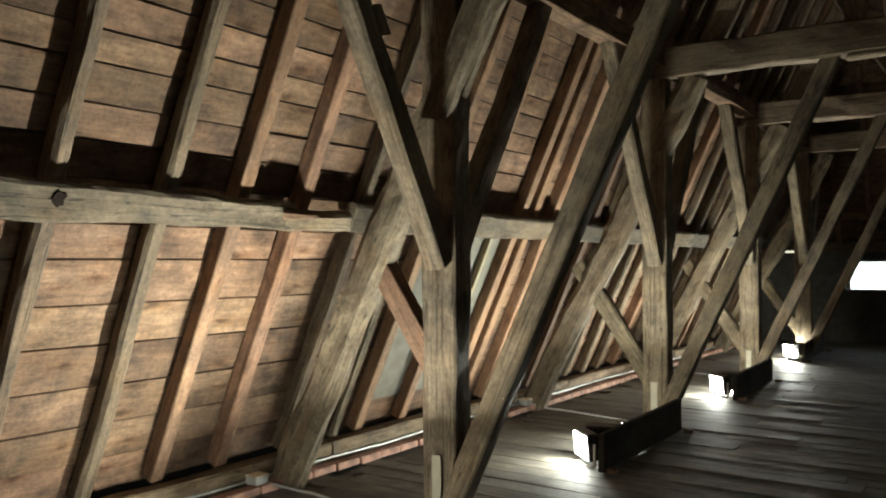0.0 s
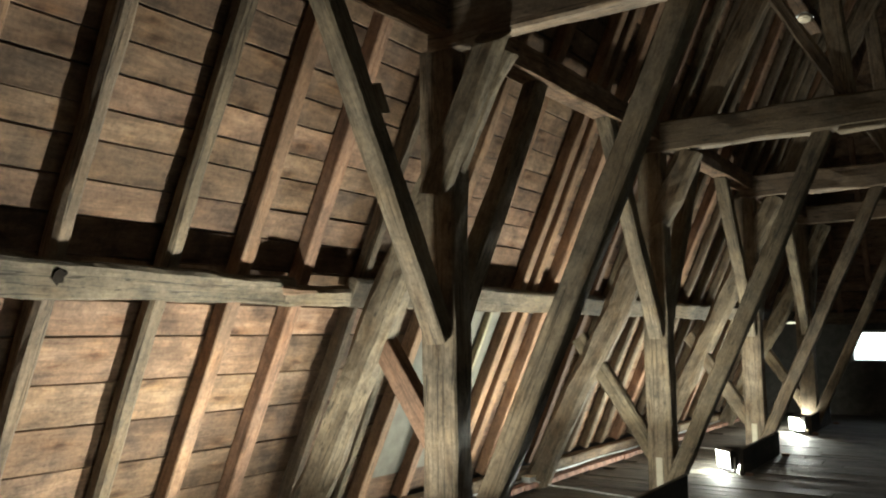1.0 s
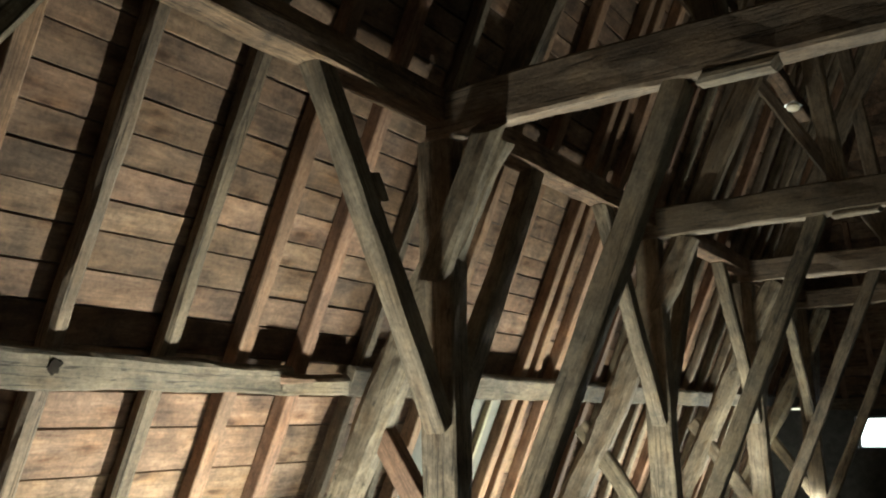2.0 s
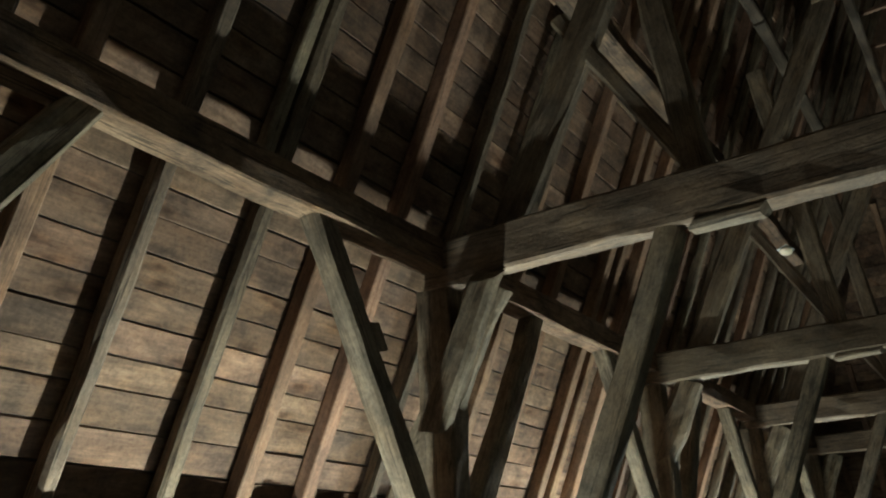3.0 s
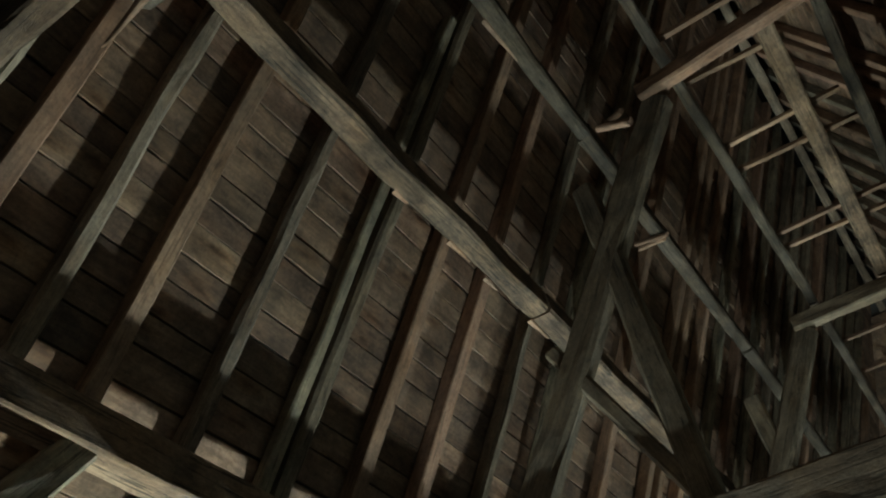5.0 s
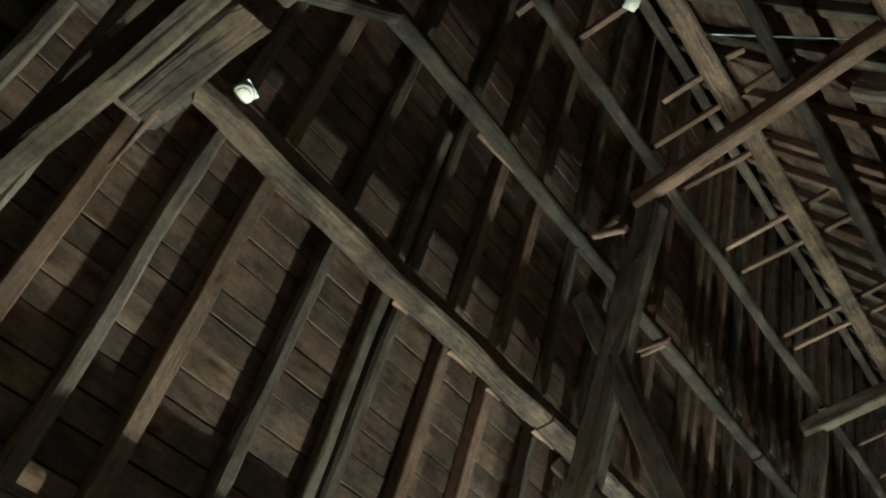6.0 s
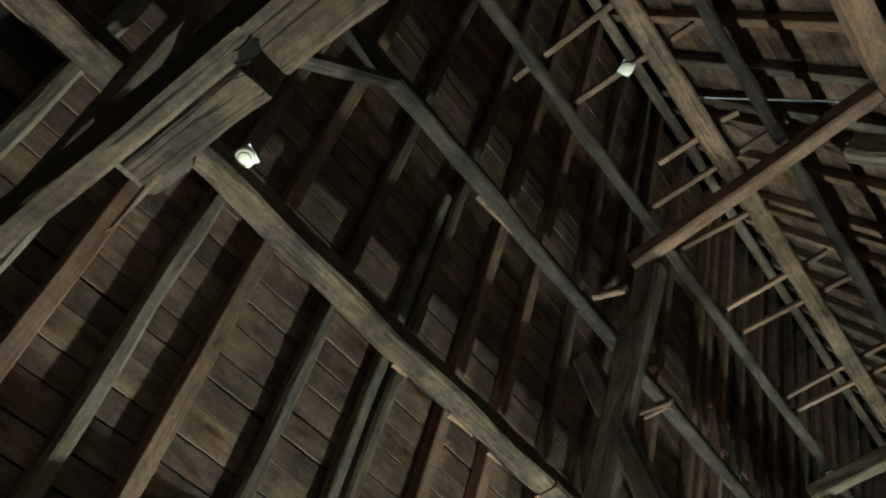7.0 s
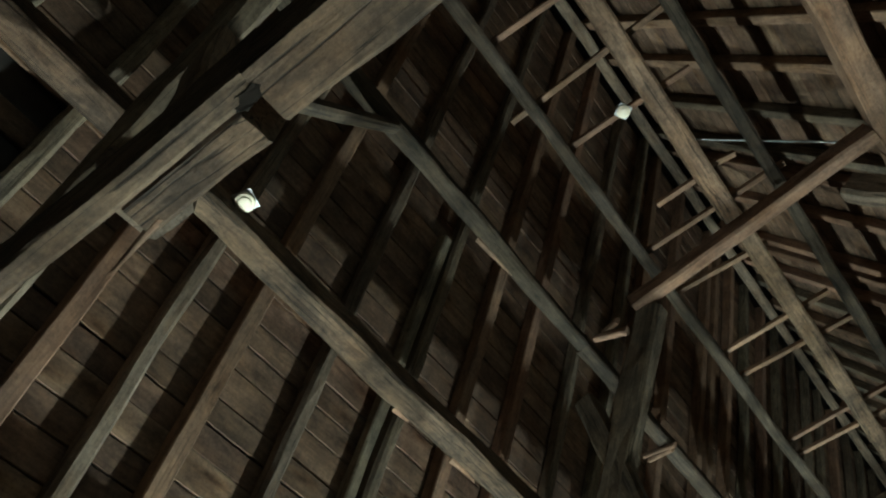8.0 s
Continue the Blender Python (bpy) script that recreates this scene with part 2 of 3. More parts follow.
def timber_mesh(length, w, h, seed, rough=0.012, chamfer=0.02, seg=0.22, bow=0.0, end=0.0, taper=0.0):
    """A hewn beam along x: chamfered section, uneven sides, wavering arrises and slightly slanted ends."""
    bm = bmesh.new()
    n = max(2, int(length / seg) + 1)
    c = min(chamfer, w * 0.3, h * 0.3)
    sec = [(-w / 2 + c, -h / 2), (0, -h / 2), (w / 2 - c, -h / 2), (w / 2, -h / 2 + c), (w / 2, 0), (w / 2, h / 2 - c),
           (w / 2 - c, h / 2), (0, h / 2), (-w / 2 + c, h / 2), (-w / 2, h / 2 - c), (-w / 2, 0), (-w / 2, -h / 2 + c)]
    rings = []
    for i in range(n):
        f = i / (n - 1)
        x = f * length
        s = 1 - taper * f
        off = Vector((0, bow * math.sin(math.pi * f) + rough * 1.2 * noise.noise((x * 0.7, seed, 2)), rough * 1.2 * noise.noise((x * 0.7, seed, 9))))
        ring = []
        for j, (y, z) in enumerate(sec):
            d = noise.noise_vector((x * 2.3 + seed * 3.1, y * 7 + seed, z * 7)) * rough
            d += noise.noise_vector((x * 9 + seed, y * 30, z * 30 + seed)) * rough * 0.35
            xx = x + (end * (z / h + 0.4 * y / w) if i in (0, n - 1) else 0) + (d.x if i in (0, n - 1) else 0)
            ring.append(bm.verts.new((xx, y * s + d.y + off.y, z * s + d.z + off.z)))
        rings.append(ring)
    k = len(sec)
    for a, b in zip(rings, rings[1:]):
        for j in range(k):
            bm.faces.new((a[j], a[(j + 1) % k], b[(j + 1) % k], b[j]))
    bm.faces.new(list(reversed(rings[0])))
    bm.faces.new(rings[-1])
    bmesh.ops.recalc_face_normals(bm, faces=bm.faces)
    return bm


COUNT = [0]


def timber(name, p0, p1, w, h, material=OLD, parent=None, up=(0, 0, 1), label="", **kw):
    COUNT[0] += 1
    length = (Vector(p1) - Vector(p0)).length
    bm = timber_mesh(length, w, h, COUNT[0] * 1.37, **kw)
    return part(name, bm, material, parent, label, along(p0, p1, up))


def box_mesh(x0, x1, y0, y1, z0, z1, bevel=0.0):
    bm = bmesh.new()
    bmesh.ops.create_cube(bm, size=1.0, matrix=Matrix.LocRotScale(((x0 + x1) / 2, (y0 + y1) / 2, (z0 + z1) / 2), None, (x1 - x0, y1 - y0, z1 - z0)))
    if bevel:
        bmesh.ops.bevel(bm, geom=bm.edges[:], offset=bevel, segments=2, affect="EDGES")
    return bm


def tube_mesh(points, radius, sides=8):
    bm = bmesh.new()
    pts = [Vector(p) for p in points]
    rings = []
    for i, p in enumerate(pts):
        d = (pts[min(i + 1, len(pts) - 1)] - pts[max(i - 1, 0)]).normalized()
        a = d.orthogonal().normalized() if abs(d.z) > 0.9 else d.cross(Vector((0, 0, 1))).normalized()
        b = d.cross(a)
        rings.append([bm.verts.new(p + radius * (a * math.cos(q) + b * math.sin(q))) for q in (2 * math.pi * j / sides for j in range(sides))])
    for a, b in zip(rings, rings[1:]):
        for j in range(sides):
            bm.faces.new((a[j], a[(j + 1) % sides], b[(j + 1) % sides], b[j]))
    bm.faces.new(rings[0])
    bm.faces.new(rings[-1])
    bmesh.ops.recalc_face_normals(bm, faces=bm.faces)
    return bm


def lathe_mesh(profile, sides=28):
    bm = bmesh.new()
    rings = [[bm.verts.new((r * math.cos(2 * math.pi * j / sides), r * math.sin(2 * math.pi * j / sides), z)) for j in range(sides)] for r, z in profile]
    for a, b in zip(rings, rings[1:]):
        for j in range(sides):
            bm.faces.new((a[j], a[(j + 1) % sides], b[(j + 1) % sides], b[j]))
    bm.faces.new(rings[0])
    bm.faces.new(rings[-1])
    bmesh.ops.recalc_face_normals(bm, faces=bm.faces)
    return bm

# ---- plan ----
SLOPE = 2.2                       # rise of the roof for each metre inwards
LEFT0, MID = -4.78, 0.30          # where the rafters' undersides meet the floor; the ridge line
RIDGE = (MID - LEFT0) * SLOPE
TRUSS_Y = [0.42, 4.41, 8.24, 11.85, 15.35]
POST_X = -3.04
END_Y, BACK_Y, FL = 18.30, -4.2, -0.10   # end walls; level of the floor
HIP0 = END_Y + 0.85
UP = Vector((1, 0, SLOPE)).normalized()
OUT = Vector((-UP.z, 0, UP.x))


def mirror(v):
    return (2 * MID - v[0], v[1], v[2])


def roof_x(z):
    return LEFT0 + z / SLOPE


# ---- floor, walls ----
floor = tagged(part("floor", box_mesh(-6.2, 7.0, BACK_Y - 0.3, END_Y + 1.0, FL - 0.25, FL - 0.03), FLOOR), "dark dusty attic floor of wooden planks", kind="structure", category="floor")

# ---- roof trusses ----
def slanted(name, x0, z0, x1, z1, y, w, h, material, parent, label="", **kw):
    """A member in the plane of a truss; w lies across the plane's slope, h along the building."""
    return timber(name, (x0, y, z0), (x1, y, z1), w, h, material, parent, up=(0, 1, 0), label=label, **kw)


def truss(y, k):
    t = tagged(empty("roof_truss", POST_X, y, FL), "old hand-hewn oak roof truss with post, tie and struts", "roof truss", "roof trusses")
    if k > 0:
        timber("post", (POST_X, y, FL), (POST_X, y, 3.42), 0.26, 0.19, OLD, t, up=(0, 1, 0), rough=0.012, chamfer=0.012, seg=0.12)
    if k == 0:
        # near half runs through; the far half is cut away and patched with a block
        timber("tie_beam", (-3.06, y - 0.118, 3.565), (-0.595, y - 0.118, 3.565), 0.080, 0.31, UMBER, t, rough=0.014, chamfer=0.012, end=0.02, seg=0.1)
        timber("tie_beam", (-0.60, y - 0.070, 3.565), (2 * MID + 3.06, y - 0.070, 3.565), 0.175, 0.31, UMBER, t, rough=0.014, chamfer=0.012, end=0.02, seg=0.1)
    else:
        timber("tie_beam", (-3.06, y - 0.05, 3.565), (2 * MID + 3.06, y - 0.05, 3.565), 0.16, 0.31, GREY, t, rough=0.018, chamfer=0.02, end=0.04)
    # the principal rafter, with a second timber lapped over the head of the post
    slanted("principal_rafter", -4.50, FL, -2.64, 3.40, y - 0.01, 0.265, 0.18, OLD, t, rough=0.034, chamfer=0.05, seg=0.08)
    if k == 1:
        slanted("lapped_rafter", -3.00, 2.50, -2.56, 3.40, y - 0.16, 0.20, 0.12, OLD, t, rough=0.02, chamfer=0.03, seg=0.1, end=0.12)
    if k < 4:
        slanted("principal_rafter", -2.50, 3.71, -0.62, 7.16, y + 0.02, 0.235, 0.16, GREY, t, rough=0.02, chamfer=0.03)
        slanted("principal_rafter", 2 * MID + 2.50, 3.71, 2 * MID + 0.62, 7.16, y + 0.02, 0.235, 0.16, GREY, t, rough=0.02, chamfer=0.03)
        timber("collar_beam", (-0.71, y - (0.06 if k == 1 else 0.03), 7.24), (2 * MID + 0.95, y - (0.245 if k == 1 else 0.03), 7.24), 0.125 if k == 1 else 0.15, 0.18, LARCH if k == 1 else GREY, t, rough=0.012)
        slanted("raking_strut", -1.16, 3.71, -1.96, 5.20, y + 0.02, 0.12, 0.12, GREY, t, rough=0.012)
        slanted("queen_strut", -1.17, 3.71, -1.42, 6.6, y + 0.03, 0.18, 0.16, GREY, t, rough=0.014)
    if k > 0:
        slanted("strut", -3.00, FL, -1.37, 3.42, y - 0.03, 0.148, 0.15, OLD, t, rough=0.010, chamfer=0.012)
        if k == 1:
            slanted("brace", -3.10, 0.80, -3.66, 1.60, y + 0.04, 0.16, 0.12, LARCH, t, "reddish sawn brace", rough=0.006, chamfer=0.006)
        else:
            slanted("brace", -3.08, 0.28, -3.92, 1.52, y, 0.18, 0.12, OLD, t, rough=0.014)
        timber("purlin_brace", (-3.005, y - 0.11, 1.54), (-3.005, y - 1.28, 3.56), 0.17, 0.145, OLD, t, up=(1, 0, 0), rough=0.011)
    timber("purlin_brace", (-3.005, y + 0.05, 1.62), (-3.005, y + 1.25, 3.55), 0.17, 0.145, OLD, t, up=(1, 0, 0), rough=0.011)
    if k == 0:
        timber("purlin_brace", (-1.47, y + 0.10, 5.60), (-1.28, y + 1.38, 7.20), 0.10, 0.10, SMOKED, t, up=(1, 0, 0), rough=0.010)
    if k > 0:
        timber("bolster", (-1.22, y - 0.06, 3.392), (-0.83, y - 0.06, 3.392), 0.14, 0.06, OLD, t, rough=0.014, end=0.05)
    return t


for k, y in enumerate(TRUSS_Y):
    truss(y, k)

# ---- purlins ----
def purlin(p, y0, y1, w, h, label, material=OLD, name="purlin", **kw):
    return tagged(timber(name, (p[0], y0, p[1]), (p[0], y1, p[1]), w, h, material, **kw), label, "purlin", "purlins")


for a, b in zip([BACK_Y] + TRUSS_Y, TRUSS_Y + [END_Y]):
    broken = a == TRUSS_Y[0]
    if broken:
        purlin((-3.862, 1.825), 3.80, b - 0.01, 0.125, 0.10, "splintered remnant of the broken lower purlin", OLD, up=OUT, rough=0.022, chamfer=0.02, seg=0.05, end=0.1)
        purlin((-3.800, 1.845), 3.70, 3.98, 0.05, 0.035, "pale splinter on the broken lower purlin", LARCH, up=OUT, rough=0.014, chamfer=0.008, seg=0.04, end=0.06, taper=0.6)
        tagged(timber("purlin", (-3.872, a + 0.01, 1.886), (-3.884, 3.87, 1.852), 0.225, 0.105, DARKOAK, up=OUT, rough=0.02, chamfer=0.02, seg=0.08, end=0.05, taper=0.24), "grey old lower purlin hewn with knots, broken at its end", "purlin", "purlins")
    else:
        purlin((-3.875, 1.878), a + 0.01, b - 0.01, 0.215, 0.105, "grey old lower purlin hewn with knots", DARKOAK, up=OUT, rough=0.018, chamfer=0.02, seg=0.1)
    purlin((-2.997, 3.63), a + 0.04, b - 0.14, 0.198, 0.22, "weathered middle purlin between the truss ends", BROWN, rough=0.011, chamfer=0.012)
    if b < 14:
        purlin((-2.00, 5.68), a + 0.01, b - 0.01, 0.17, 0.20, "worn brown upper purlin with splintered edges", UMBER, rough=0.018)
        purlin((-1.28, 7.28), a + 0.01, b - 0.01, 0.13, 0.17, "dark high purlin under the rafters", SMOKED, rough=0.018)
        purlin((1.665, 7.25), a + 0.01, b - 0.01, 0.22, 0.20, "brown high purlin of the opposite slope", LARCH, rough=0.014)
        purlin((0.375, 7.50), a + 0.01, b - 0.01, 0.16, 0.14, "long brown beam lying on the collar beams", BROWN, name="ridge_walk_beam")
        purlin((-0.42, 7.50), a + 0.01, b - 0.01, 0.10, 0.13, "narrow dark rail lying on the collar beams", SMOKED, name="rail")
        purlin((0.82, 7.50), a + 0.01, b - 0.01, 0.10, 0.13, "narrow dark rail lying on the collar beams", SMOKED, name="rail")

# ---- rafters ----
rng = random.Random(4)
RAFTER_Y = [-3.9, -3.3, -2.7, -2.1, -1.5, -0.9, -0.3, 0.25, 0.85, 1.28, 1.68, 2.26, 2.93, 3.46, 4.0, 4.62, 5.2, 5.52, 6.15, 6.94, 7.16, 7.58, 8.05]
while RAFTER_Y[-1] < 16.8:
    RAFTER_Y.append(RAFTER_Y[-1] + 0.48 + rng.random() * 0.12)
for i, y in enumerate(RAFTER_Y):
    zt = min(RIDGE - 0.1, (18.2 - y) * SLOPE - 0.2)
    mid_ = OUT * 0.06
    a, b = Vector((roof_x(0.08), y, 0.08)) + mid_, Vector((roof_x(zt), y, zt)) + mid_
    mat = GREY if y in (2.26, 2.93) else LARCH if y in (1.68, 3.46, 4.0, 5.52, 6.94, 7.16, 7.58) or i % 5 == 3 else (OLD, GREY)[i % 2]
    hewn = mat in (OLD, GREY)
    tagged(timber("rafter", a, b, 0.105, 0.115, mat, up=OUT, rough=0.013 if hewn else 0.006, chamfer=0.022 if hewn else 0.008, seg=0.14 if hewn else 0.35),
           "grey waney-edged rafter against the roof boarding" if hewn else "brown sawn rafter against the roof boarding", "rafter", "rafters")
    a, b = mirror(a + UP * 5.5), mirror(b)
    if zt > 6:
        tagged(timber("rafter", a, b, 0.105, 0.115, mat, up=mirror(OUT), rough=0.006, chamfer=0.008, seg=0.5), "brown sawn rafter of the opposite slope", "rafter", "rafters")

# ---- hip end rafters ----
for i in range(16):
    x = -4.1 + i * 0.58
    zt = min((x - LEFT0) * SLOPE, (2 * MID - x - LEFT0) * SLOPE, 10.8) - 0.15
    if zt > 2.2:
        a, b = (x, HIP0 - 1.72 / SLOPE + 0.03, 1.78), (x, HIP0 - zt / SLOPE + 0.03, zt)
        tagged(timber("rafter", a, b, 0.10, 0.11, LARCH, up=(0, UP.z, UP.x), rough=0.006, chamfer=0.008, seg=0.5), "brown rafter of the hipped end", "rafter", "hip rafters")
tagged(timber("purlin", (-3.7, END_Y - 0.12, 1.82), (4.2, END_Y - 0.12, 1.82), 0.20, 0.22, GREY, rough=0.015), "grey purlin across the hipped end", "purlin", "purlins")

# ---- end wall with its window ----
WX0, WX1, WZ0, WZ1 = -2.82, -1.60, 0.93, 1.57
for x0, x1, z0, z1 in ((-6.0, WX0, FL - 0.03, 1.72), (WX1, 6.6, FL - 0.03, 1.72), (WX0, WX1, FL - 0.03, WZ0), (WX0, WX1, WZ1, 1.72)):
    tagged(part("wall_end", box_mesh(x0, x1, END_Y, END_Y + 0.3, z0, z1), PLASTER), "dark plastered low end wall", "wall", kind="structure")
win = tagged(empty("window_1", (WX0 + WX1) / 2, END_Y + 0.2, WZ0), "small bright attic window in the end wall", "window", kind="structure")
for x0, x1, z0, z1 in ((WX0, WX0 + 0.05, WZ0, WZ1), (WX1 - 0.05, WX1, WZ0, WZ1), (WX0 + 0.05, WX1 - 0.05, WZ1 - 0.05, WZ1), (WX0 + 0.05, WX1 - 0.05, WZ0, WZ0 + 0.05)):
    part("window_frame", box_mesh(x0, x1, END_Y + 0.2, END_Y + 0.25, z0, z1, 0.004), PVC, win)
part("window_sill", box_mesh(WX0 + 0.02, WX1 - 0.02, END_Y - 0.03, END_Y + 0.2, WZ0 + 0.001, WZ0 + 0.03, 0.005), PLASTER, win)
pane = part("pane", box_mesh(WX0 + 0.05, WX1 - 0.05, END_Y + 0.22, END_Y + 0.226, WZ0 + 0.05, WZ1 - 0.05), GLASS, win)
pane.visible_shadow = False
tagged(part("backdrop", box_mesh(WX0 - 1, WX1 + 1, END_Y + 1.2, END_Y + 1.22, WZ0 - 0.4, WZ1 + 0.6), SKYCARD), "plain bright sky outside the window", "sky", kind="structure")

# ---- back and side closure ----
tagged(part("wall_back", box_mesh(-6.0, 6.6, BACK_Y - 0.3, BACK_Y, FL - 0.03, RIDGE + 0.3), PLASTER), "plain plastered gable wall", "wall", kind="structure")

# ---- eaves: sill beam, brick kerb, conduit ----
for a, b in ((-4.2, 1.1), (1.12, 5.0), (5.02, 9.3), (9.32, 13.2), (13.22, END_Y - 0.05)):
    tagged(timber("sill_beam", (-4.66, a, FL + 0.09), (-4.66, b, FL + 0.09), 0.16, 0.18, GREY, rough=0.012), "dusty timber sill beam at the eaves", "sill beam", "sill beams")
kerb = tagged(empty("brick_kerb", -4.47, 0, FL), "low kerb of single red bricks along the eaves", "kerb")
brick_me = []
for i in range(3):
    bm = box_mesh(-0.06, 0.06, -0.128, 0.128, 0, 0.055, 0.006)
    for v in bm.verts:
        v.co += noise.noise_vector(v.co * 9 + Vector((i * 5, 0, 0))) * 0.006
    me = bpy.data.meshes.new("brick")
    bm.to_mesh(me)
    bm.free()
    me.materials.append(BRICK)
    brick_me.append(me)
rng = random.Random(8)
y = 0.2
while y < END_Y - 0.2:
    under(new("brick", brick_me[rng.randrange(3)]), kerb, pose(-4.47 + rng.uniform(-0.012, 0.012), y, FL, 0, 0, rng.uniform(-2, 2)))
    y += 0.268
pts = [(-4.55 + 0.012 * math.sin(i * 1.3), -1 + i * 0.6, FL + 0.075 + 0.006 * math.sin(i * 2.1)) for i in range(30)]
tagged(part("conduit", tube_mesh(pts, 0.011), STEEL, smooth=True), "thin grey electrical conduit along the brick kerb", "conduit")


# ---- floodlights behind their shielding boards ----
def floodlight(x, y, z, size, aim):
    t = tagged(empty("floodlight", x, y, FL), "lit halogen floodlight standing on the floor" if size == 1 else "small lit floodlight hidden behind its shielding board", "floodlight", "floodlights")
    m = look((x, y, z), Vector((x, y, z)) + Vector(aim)) @ Matrix.Scale(size, 4)
    housing = part("housing", box_mesh(-0.15, 0.15, -0.11, 0.11, -0.05, 0.05, 0.012), BLACK, t, "black metal housing", m)
    part("glass", box_mesh(-0.135, 0.135, -0.095, 0.095, -0.058, -0.052), GLOW, housing, "glowing front glass", m)
    side = m.to_3x3() @ Vector((1, 0, 0))
    for q in (-0.16, 0.16):
        c = Vector((x, y, 0)) + side * q
        part("bracket", box_mesh(c.x - 0.008, c.x + 0.008, c.y - 0.008, c.y + 0.008, FL, z + 0.03 * size), STEEL, t)
    part("foot", box_mesh(x - 0.09 * size, x + 0.09 * size, y - 0.12 * size, y + 0.12 * size, FL, FL + 0.008, 0.002), STEEL, t)
    return t


def shield(x, y0, y1):
    t = tagged(empty("shielding_board", x, y0, FL), "long dark wooden board on edge shielding a floodlight", "wooden board", "shielding boards")
    board = timber("board", (x, y0, FL + 0.155), (x - 0.05, y1, FL + 0.155), 0.045, 0.30, DARKWOOD, t, rough=0.003, chamfer=0.004)
    for y in (y0 + 0.06, y1 - 0.08):
        part("foot", box_mesh(x + 0.024, x + 0.11, y - 0.03, y + 0.03, FL, FL + 0.035, 0.004), LARCH, board, "small wooden foot")
    return t


for x, y, z, size, aim, _w in FLOODS:
    floodlight(x, y, z, size, aim)
for i, (x, y) in enumerate(STATIONS):
    shield(x + 0.24, y - (1.3 if i == 0 else 0.26), y + (0.5 if i == 0 else 1.70))

# ---- paper tags on the posts ----
for y in TRUSS_Y[1:4]:
    tagged(part("tag", box_mesh(POST_X - 0.035, POST_X + 0.035, y - 0.118, y - 0.108, FL + 0.10, FL + 0.42, 0.002), PAPER), "pale wooden marker fixed to the foot of the post", "marker", "markers")

# ---- sticks across the beams high up ----
for y, x0, x1, tilt in ((1.87, -0.45, 0.6, 0.02), (2.48, -0.62, 0.95, -0.02), (2.95, -0.42, 0.72, 0.02), (3.86, -0.08, 0.37, 0.0), (3.80, 0.30, 0.66, 0.03), (4.2, -0.4, 0.95, 0.0), (4.75, -0.38, 0.5, 0.03), (5.65, -0.42, 0.72, 0.0), (6.0, -0.42, 0.85, 0.03),
                       (7.1, -0.4, 0.8, 0.0), (7.35, -0.42, 0.75, 0.02), (9.4, -0.42, 0.8, 0), (10.2, -0.42, 0.8, 0)):
    tagged(timber("batten", (x0, y, 7.60), (x1, y + tilt * 2, 7.60), 0.05, 0.045, LARCH, rough=0.004, chamfer=0.004), "thin reddish batten laid across the rails", "batten", "battens")


# ---- smoke detectors ----
def detector(place, aim, size):
    t = tagged(empty("smoke_detector"), "round white smoke detector on a square plate", "smoke detector", "smoke detectors")
    m = Matrix.Translation(place) @ (Vector(aim)).to_track_quat("Z", "Y").to_matrix().to_4x4() @ Matrix.Scale(size, 4)
    t.matrix_basis = m
    part("plate", box_mesh(-0.52, 0.52, -0.52, 0.52, -0.05, 0.0, 0.02), STEEL, t, "square metal plate", m @ pose(0, 0, 0, 0, 0, 28))
    body = part("body", lathe_mesh([(0.40, 0.0), (0.44, 0.05), (0.50, 0.08), (0.50, 0.22), (0.45, 0.27)]), WHITE, t, "", m, True)
    part("sensor_ring", lathe_mesh([(0.34, 0.27), (0.34, 0.32), (0.30, 0.35), (0.05, 0.36)]), WHITE, body, "domed sensor head", m, True)
    return t


detector((-1.86, 1.16, 5.74), (0.05, -0.05, -1), 0.115)
detector((-1.46, 8.12, 4.50), (0, -0.3, -1), 0.12)
detector((0.12, 2.93, 7.53), (0, -0.1, -1), 0.105)

# a wire stretched across the roof space
tagged(part("wire", tube_mesh([(0.36 + i * 0.17, 3.45 + 0.132 * i, 7.59 - 0.012 * math.sin(i * 0.45) - 0.022 * i) for i in range(8)], 0.008, 6), STEEL, smooth=True), "thin grey wire stretched under the ridge", "wire")

# ---- wiring at the eaves ----
def junction(y):
    t = tagged(empty("junction_box", -4.50, y, FL + 0.06), "grey junction box on the conduit by the kerb", "junction box", "junction boxes")
    body = part("box", box_mesh(-4.56, -4.45, y - 0.06, y + 0.06, FL + 0.056, FL + 0.116, 0.006), PVC, t)
    part("lid", box_mesh(-4.565, -4.445, y - 0.065, y + 0.065, FL + 0.1165, FL + 0.124, 0.003), WHITE, body, "pale lid")
    return t


for y in (4.13, 8.08, 11.95):
    junction(y)
    pts = []
    for i in range(15):
        f = i / 14
        pts.append((-4.46 + f * 1.62, y + 0.05 + 0.30 * math.sin(f * 3.0) * (1 - f) + 0.03 * math.sin(f * 11) - 0.25 * f, FL + 0.012 + 0.05 * max(0, 1 - f * 9)))
    tagged(part("cable", tube_mesh(pts, 0.010, 7), PVC, smooth=True), "grey cable lying across the floor to a floodlight", "cable", "cables")

# ---- loose blocks, offcuts and marks on the timbers ----
def block(p, size, turn, material, label, name="wood_block"):
    bm = timber_mesh(size[0], size[1], size[2], p[1] * 3.3 + p[2], rough=0.012, chamfer=0.012, seg=0.06, end=0.03, taper=0.65 if name == "splinter" else 0.0)
    ob = part(name, bm, material, m=Matrix.Translation(p) @ pose(0, 0, 0, *turn))
    return tagged(ob, label, "wood block", "wood blocks")


